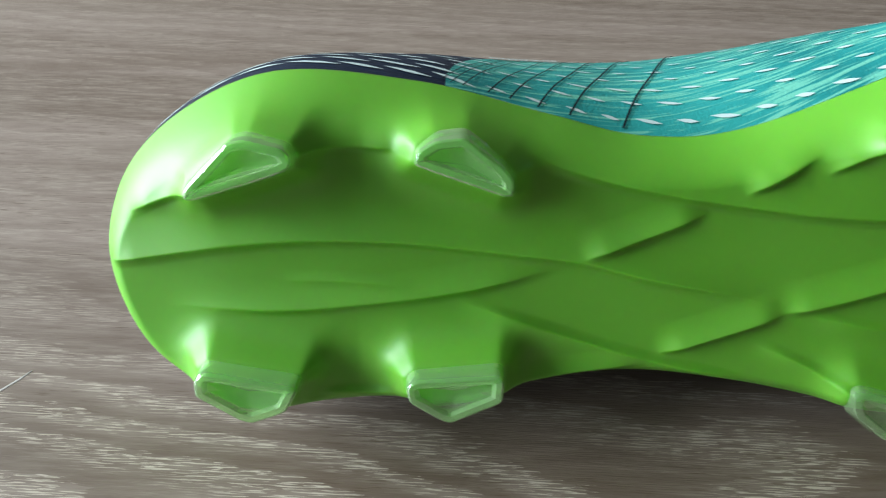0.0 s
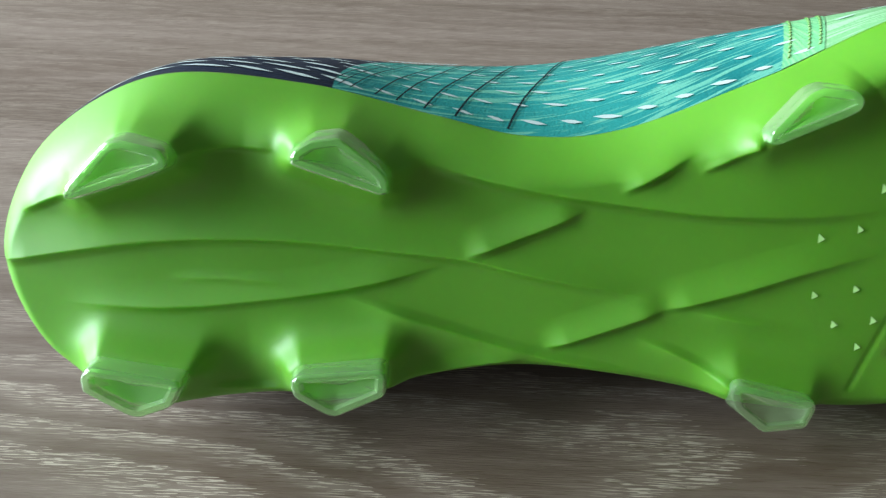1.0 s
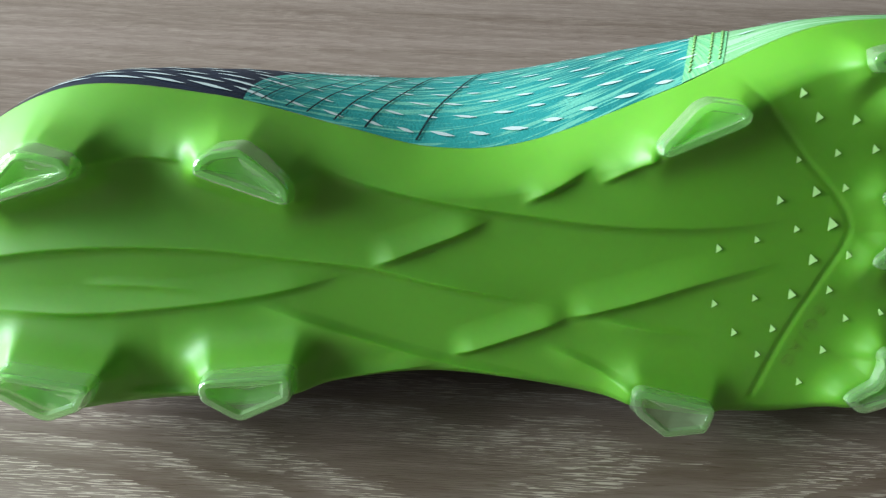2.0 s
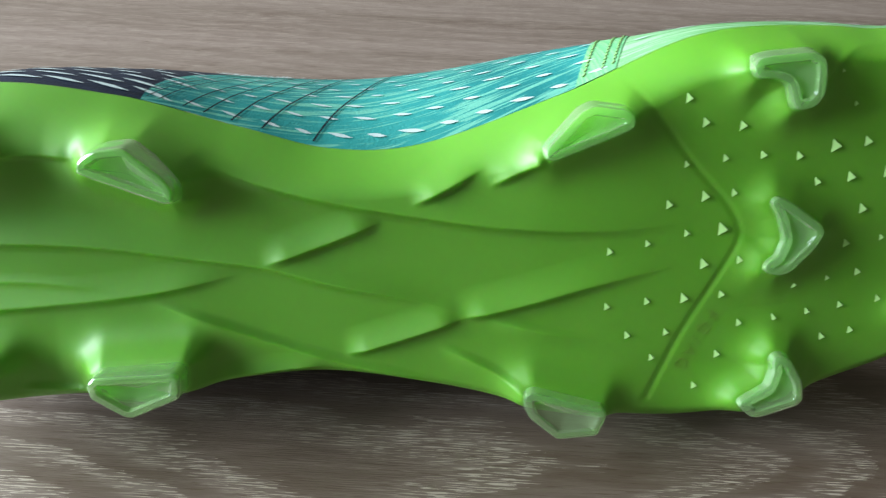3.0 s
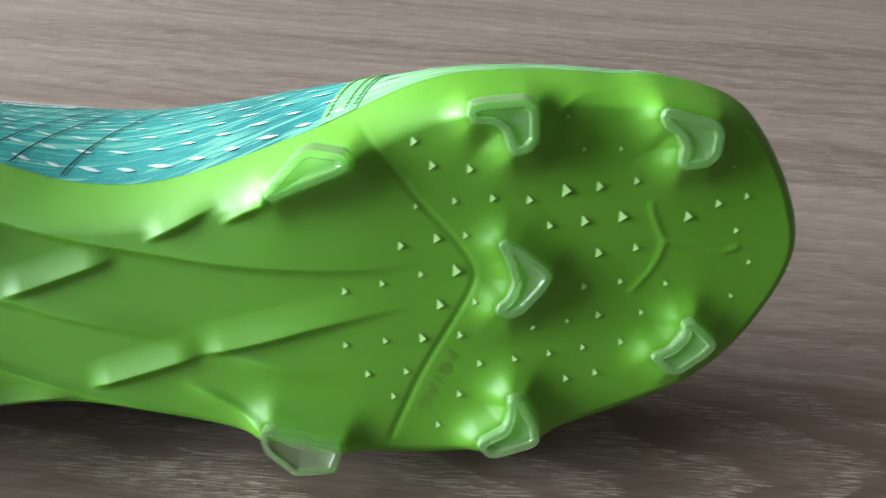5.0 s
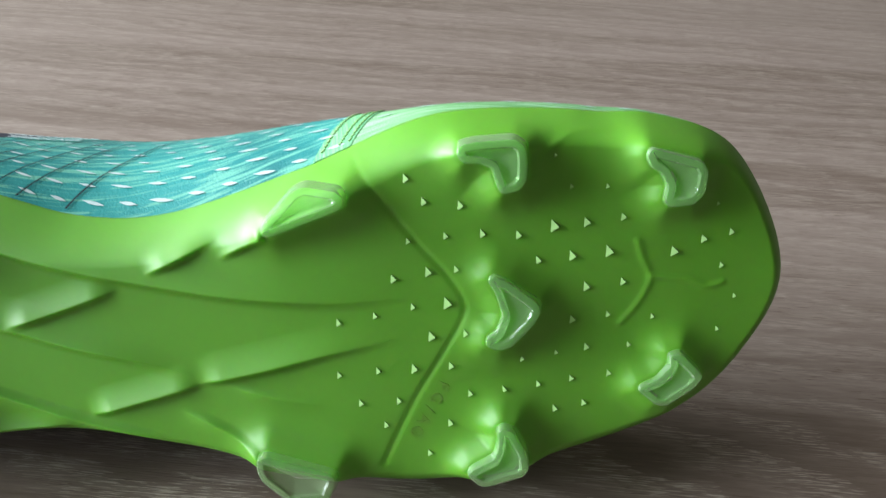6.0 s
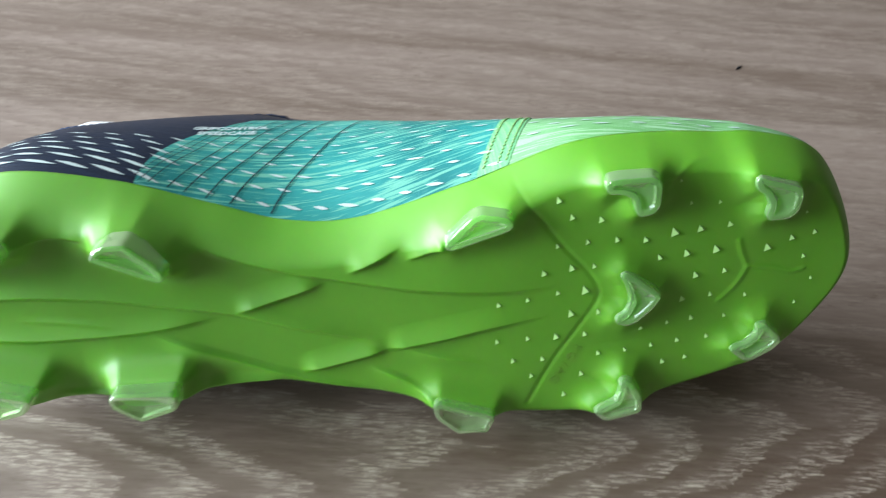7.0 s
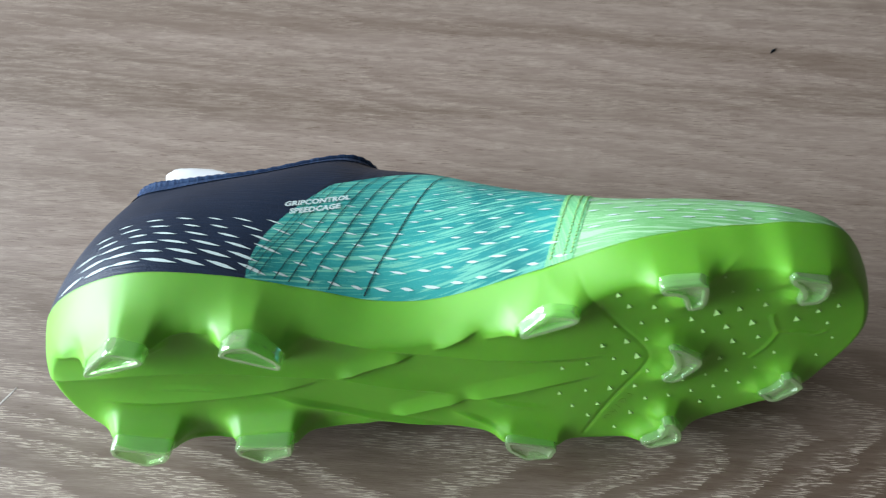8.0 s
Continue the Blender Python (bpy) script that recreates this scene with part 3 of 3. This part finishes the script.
def raised_letter(body, u, v):
    cu = bpy.data.curves.new("raised_letter", "FONT")
    cu.body, cu.size, cu.resolution_u, cu.extrude, cu.align_x = body, 4.6, 2, 0.07, "CENTER"
    tmp = new("raised_letter", cu)
    me = bpy.data.meshes.new_from_object(tmp.evaluated_get(bpy.context.evaluated_depsgraph_get()))
    bpy.data.objects.remove(tmp)
    turn = radians(-116)
    co = np.array([q.co[:] for q in me.vertices])
    pu = u + math.cos(turn) * co[:, 0] - math.sin(turn) * co[:, 1]
    pv = v + math.sin(turn) * co[:, 0] + math.cos(turn) * co[:, 1]
    for q, p in zip(me.vertices, np.column_stack([pu, pv, sole_surface(pu, pv) + co[:, 2]]) * K):
        q.co = p
    me.materials.append(lime)
    ob = new("raised_letter", me)
    ob.parent = outsole


for body, u, v in (("F", 223.4, 41.6), ("G", 221.8, 38.0), ("/", 220.2, 34.8), ("A", 218.7, 31.8), ("G", 217.0, 28.4)):
    raised_letter(body, u, v)

# --- upper ---


PANELS = {}


def panel(name, s_of, k_of, na, nb, mat, label, out=0.0):
    """A patch of the upper; s_of and k_of give station and height from two shares 0..1."""
    a, b = np.meshgrid(np.linspace(0, 1, na), np.linspace(0, 1, nb))
    k = k_of(a, b)
    s = s_of(a, k)
    PANELS[name] = mesh_ob(name, skin(s, k, out).reshape(-1, 3) * K, grid_faces(nb, na), mat, boot, label)
    return PANELS[name]


def navy_edge(k):
    k = np.minimum(k, 0.585)
    return 3.2 + 0.1 * k + 2.7 * k * k


def toe_edge(k):
    return 7.18 + 0.75 * k


def teal_top(a):
    return 0.565 + 0.29 * a ** 1.3


def between(a, k):
    return navy_edge(k) + (toe_edge(k) - navy_edge(k)) * a


panel("heel_panel", lambda a, k: -7.2 + (navy_edge(k) + 7.2) * a, lambda a, b: b, 300, 80, navy, "navy knitted heel and collar fabric")
panel("instep_panel", between, lambda a, b: teal_top(a) + (1 - teal_top(a)) * b, 120, 24, navy, "navy knitted instep fabric")
panel("side_panel", between, lambda a, b: teal_top(a) * b, 140, 70, teal, "teal knitted fabric with slanting streaks")
panel("toe_panel", lambda a, k: toe_edge(k) + (16.8 - toe_edge(k)) * a, lambda a, b: b, 200, 60, pale, "pale green knitted toe fabric")
panel("seam_band", lambda a, k: toe_edge(k) - 0.10 + 0.30 * a, lambda a, b: b, 10, 60, seam_green, "green seam tape across the forefoot", 0.22)


def tube(name, centre, radius, mat, label, closed=True, sides=10, ribs=0):
    c = np.asarray(centre, float)
    n = len(c)
    tan = np.roll(c, -1, 0) - np.roll(c, 1, 0)
    tan /= np.linalg.norm(tan, axis=1, keepdims=True) + 1e-9
    side = np.cross(tan, (0.0, 0.0, 1.0))
    side /= np.linalg.norm(side, axis=1, keepdims=True) + 1e-9
    up = np.cross(side, tan)
    rad = radius * (1 + 0.10 * np.sin(np.arange(n) * ribs))[:, None] if ribs else radius
    rows = [c + rad * (math.cos(q) * side + math.sin(q) * up) for q in np.arange(sides) * 2 * math.pi / sides]
    verts = np.stack(rows, 1).reshape(-1, 3)
    faces = [(i * sides + j, i * sides + (j + 1) % sides, ((i + 1) % n) * sides + (j + 1) % sides, ((i + 1) % n) * sides + j)
             for i in range(n if closed else n - 1) for j in range(sides)]
    return mesh_ob(name, verts * K, faces, mat, boot, label)


panel("collar_band", lambda a, k: -4.9 + 9.8 * a, lambda a, b: 0.88 + 0.12 * b, 200, 12, collar_knit, "ribbed dark blue knitted collar band", 0.4)
rs = np.linspace(-5, 5, 241)[:-1]
rim_line = skin(rs, 1.0)
rim_line[:, 1] = np.maximum(rim_line[:, 1], -rim_line[:, 2] * SLOPE + 2.2)
tube("collar_rim", rim_line, 1.9, collar_knit, "ribbed dark blue knitted collar edge", True, 12, 1.9)


def lining():
    s = np.linspace(-5, 5, 161)
    k = np.linspace(1.0, 0.25, 24)[:, None]
    p = skin(np.broadcast_to(s, (24, 161)), np.broadcast_to(k, (24, 161)))
    mid = np.array([70, 55, 0.0])
    d = p - mid
    d[..., 2] = 0
    p = p - d / (np.linalg.norm(d, axis=-1, keepdims=True) + 1e-9) * 1.6
    p[..., 1] = np.maximum(p[..., 1], -p[..., 2] * SLOPE + 1.6)
    return mesh_ob("lining", p.reshape(-1, 3) * K, grid_faces(24, 161), collar_knit, boot, "dark blue inner lining")


lining()

# --- prints on the upper: placed by length u and height w on the inner side ---
gs, gk = np.meshgrid(np.linspace(0.6, 10.5, 420), np.linspace(0, 0.97, 180))
gp = skin(gs, gk)
GU, GW, GS, GK = gp[..., 0].ravel(), gp[..., 2].ravel(), gs.ravel(), gk.ravel()


def on_side(u, w):
    """Station and height of the inner side's point at length u and depth w."""
    i = np.argmin((GU[None, :] - u[:, None]) ** 2 + (GW[None, :] - w[:, None]) ** 2, axis=1)
    s, k = GS[i], GK[i]
    e = 1e-3
    for _ in range(3):
        p, ps, pk = skin(s, k), skin(s + e, k), skin(s, k + e)
        a, b = (ps[:, 0] - p[:, 0]) / e, (pk[:, 0] - p[:, 0]) / e
        c, d = (ps[:, 2] - p[:, 2]) / e, (pk[:, 2] - p[:, 2]) / e
        ru, rw = u - p[:, 0], w - p[:, 2]
        det = a * d - b * c
        det = np.where(np.abs(det) < 1e-6, 1e-6, det)
        s = s + np.clip((d * ru - b * rw) / det, -0.05, 0.05)
        k = np.clip(k + np.clip((a * rw - c * ru) / det, -0.02, 0.02), 0.0, 1)
    return s, k


def printed(name, pieces, mat, label, out=0.28, owner="side_panel"):
    """Flat printed shapes: each piece is a strip of (left, right) points in u, w."""
    pts, faces = [], []
    for strip in pieces:
        base = len(pts)
        for lft, rgt in strip:
            pts += [lft, rgt]
        faces += [(base + 2 * i, base + 2 * i + 1, base + 2 * i + 3, base + 2 * i + 2) for i in range(len(strip) - 1)]
    uw = np.array(pts, float)
    s, k = on_side(uw[:, 0], uw[:, 1])
    ob = mesh_ob(name, skin(s, k, out) * K, faces, mat, PANELS[owner], label)
    return tagged(ob, kind="stuff")


def dash(u, w, length, thick, slant):
    """A lens-shaped dash from its middle; slant: change of w for each mm of u."""
    strip = []
    for f in (-1, -0.3, 0.3, 1):
        h = thick / 1.75 * (1 - abs(f)) + 0.04
        cu, cw = u + f * length / 2, w + slant * f * length / 2
        strip.append(((cu, cw - h), (cu, cw + h)))
    return strip


rng = random.Random(4)
heel_dashes, side_dashes, toe_dashes = [], [], []
for j in range(6):
    for i in range(8):
        u = 14 + 11.5 * i + 5.7 * (j % 2) + 2.0 * j + rng.uniform(-0.7, 0.7)
        w = -14.0 - 4.7 * j
        if 10 + 1.5 * j < u < 84 + 3.5 * j:
            heel_dashes.append(dash(u, w, (13.0 - 1.2 * j) * rng.uniform(0.8, 1.1), 1.6 - 0.15 * j, float(np.interp(u, [10, 30, 50, 95], [-0.22, -0.02, 0.14, 0.36]))))
for j in range(10):
    for i in range(15):
        u = 84 + 9.2 * i + 4.6 * (j % 2) + 1.2 * j + rng.uniform(-0.5, 0.5)
        w = -14.0 - 5.2 * j
        if 88 + 3 * j < u < 196:
            side_dashes.append(dash(u, w, (6.0 - 0.32 * j) * rng.uniform(0.7, 1.15), 0.95 - 0.06 * j, 0.16))
for j in range(5):
    for i in range(9):
        u = 207 + 10.5 * i + 5.2 * (j % 2) + rng.uniform(-1, 1)
        if u < 290 - 5 * j:
            toe_dashes.append(dash(u, -21.0 - 4.2 * j, 6.0 * rng.uniform(0.7, 1.1), 0.8, 0.05))
printed("heel_print", heel_dashes, print_white, "white slanting dashes printed on navy", 0.28, "heel_panel")
printed("side_print", side_dashes, print_white, "white small diamonds printed on teal")
printed("toe_print", toe_dashes, print_white, "faint white dashes printed on pale green", 0.28, "toe_panel")

LINE_W = [-11.5, -22, -33, -50, -67, -82]
LINE_U = [0, 5, 11, 18, 25, 34]
for u0, width in ((79.3, 0.3), (81.6, 0.32), (84.5, 0.36), (90.5, 0.42), (95.6, 0.46), (102.4, 0.5), (110, 0.55), (123, 0.6)):
    strip = []
    for w in np.linspace(-11.8, -80, 34):
        u = u0 + float(np.interp(-w, [-q for q in LINE_W], LINE_U))
        strip.append(((u - width / 2, w), (u + width / 2, w)))
    ob = printed("cage_line", [strip], print_black, "thin black curved line", 0.33)
    del ob["kind"]

# --- lettering beside the collar ---


def lettering(name, body, size, u0, w0, slant):
    cu = bpy.data.curves.new(name, "FONT")
    cu.body, cu.size, cu.resolution_u, cu.offset = body, size, 2, 0.18
    tmp = new(name, cu)
    me = bpy.data.meshes.new_from_object(tmp.evaluated_get(bpy.context.evaluated_depsgraph_get()))
    bpy.data.objects.remove(tmp)
    co = np.array([v.co[:] for v in me.vertices])
    s, k = on_side(u0 + co[:, 0] * 0.80, w0 + slant * co[:, 0] - co[:, 1])
    out = skin(s, k, 0.5) * K
    for v, q in zip(me.vertices, out):
        v.co = q
    me.materials.append(print_white)
    ob = new(name, me)
    ob.parent = PANELS["heel_panel"]
    ob["label"] = "white lettering"


lettering("lettering", "GRIPCONTROL", 4.5, 89.5, -47.7, -0.23)
lettering("lettering", "SPEEDCAGE", 4.5, 92.0, -43.2, -0.23)

# --- stitches along the seam ---


def stitches():
    verts, faces = [], []
    for row, off in ((0, -0.06), (1, 0.08), (2, 0.16)):
        for i in range(46):
            k0 = 0.03 + i * 0.021
            a, b = skin(toe_edge(k0) + off, k0, 0.25), skin(toe_edge(k0 + 0.013) + off + 0.012, k0 + 0.013, 0.25)
            d = b - a
            n1 = np.cross(d, (0.3, 1, 0.2))
            n1 = n1 / np.linalg.norm(n1) * 0.3
            n2 = np.cross(d, n1)
            n2 = n2 / np.linalg.norm(n2) * 0.3
            base = len(verts)
            for q in (a, a + d * 0.5 + n2 * 0, b):
                for q2 in range(5):
                    t = q2 * 2 * math.pi / 5
                    verts.append(q + math.cos(t) * n1 + math.sin(t) * n2)
            faces += [(base + r * 5 + j, base + r * 5 + (j + 1) % 5, base + (r + 1) * 5 + (j + 1) % 5, base + (r + 1) * 5 + j) for r in range(2) for j in range(5)]
            faces += [tuple(base + j for j in range(5)), tuple(base + 10 + j for j in range(5))]
    return tagged(mesh_ob("stitching", np.array(verts) * K, faces, thread_green, PANELS["seam_band"], "yellow-green stitching along the seam"), kind="stuff")


stitches()

# ---- paper stuffed into the boot ----


def build_paper():
    bm = bmesh.new()
    bmesh.ops.create_icosphere(bm, subdivisions=4, radius=1.0)
    for v in bm.verts:
        c = Vector([math.copysign(abs(q) ** 0.55, q) for q in v.co])
        r = 1 + 0.05 * noise.noise(c * 2.1) + 0.07 * abs(noise.noise(c * 4))
        v.co = Vector((43 + c.x * r * 15, 74 + c.y * r * 4.5, -88 + 0.10 * c.x * 15 + c.z * r * 10)) * K
    for f in bm.faces:
        f.smooth = True
    me = bpy.data.meshes.new("paper_stuffing")
    bm.to_mesh(me)
    bm.free()
    me.materials.append(paper_white)
    ob = new("paper_stuffing", me)
    ob.matrix_world = boot_m
    return tagged(ob, "crumpled white paper stuffed into the boot's collar", "paper")


build_paper()


def build_chip():
    """A tiny dark splinter lying on the table."""
    verts = [(-3.0, -0.5, 0), (0.4, -0.9, 0), (3.0, 0.2, 0), (0.2, 0.8, 0), (-1.4, 0.0, 0.5), (1.2, 0.0, 0.6)]
    faces = [(0, 1, 5, 4), (1, 2, 5), (2, 3, 5), (3, 4, 5), (3, 0, 4), (0, 3, 2, 1)]
    ob = mesh_ob("splinter", [Vector(v) * 0.001 for v in verts], faces, print_black, None, "", False)
    ob.matrix_world = pose(0.2827, 0.4297, 0.0002, 0, 0, 42)
    return tagged(ob, "tiny dark splinter lying on the tabletop", "splinter")


build_chip()


def build_scratch():
    """A short pale scratch in the laminate beside the heel."""
    pts = [(-0.0645, 0.2035), (-0.0600, 0.2105), (-0.0572, 0.2148), (-0.0555, 0.2180)]
    verts = []
    for i, (x, y) in enumerate(pts):
        half = 0.00028 if i in (1, 2) else 0.0001
        verts += [(x - half, y + half * 0.6, 0.00005), (x + half, y - half * 0.6, 0.00005), (x, y, 0.00018)]
    faces = []
    for i in range(len(pts) - 1):
        a, b = 3 * i, 3 * i + 3
        faces += [(a, a + 2, b + 2, b), (a + 2, a + 1, b + 1, b + 2)]
    return mesh_ob("scratch", verts, faces, scratch_pale, table, "short pale scratch")


scratch_pale = plain("pale_scratch", (0.62, 0.57, 0.52), 0.7, 0.1, 400)
build_scratch()
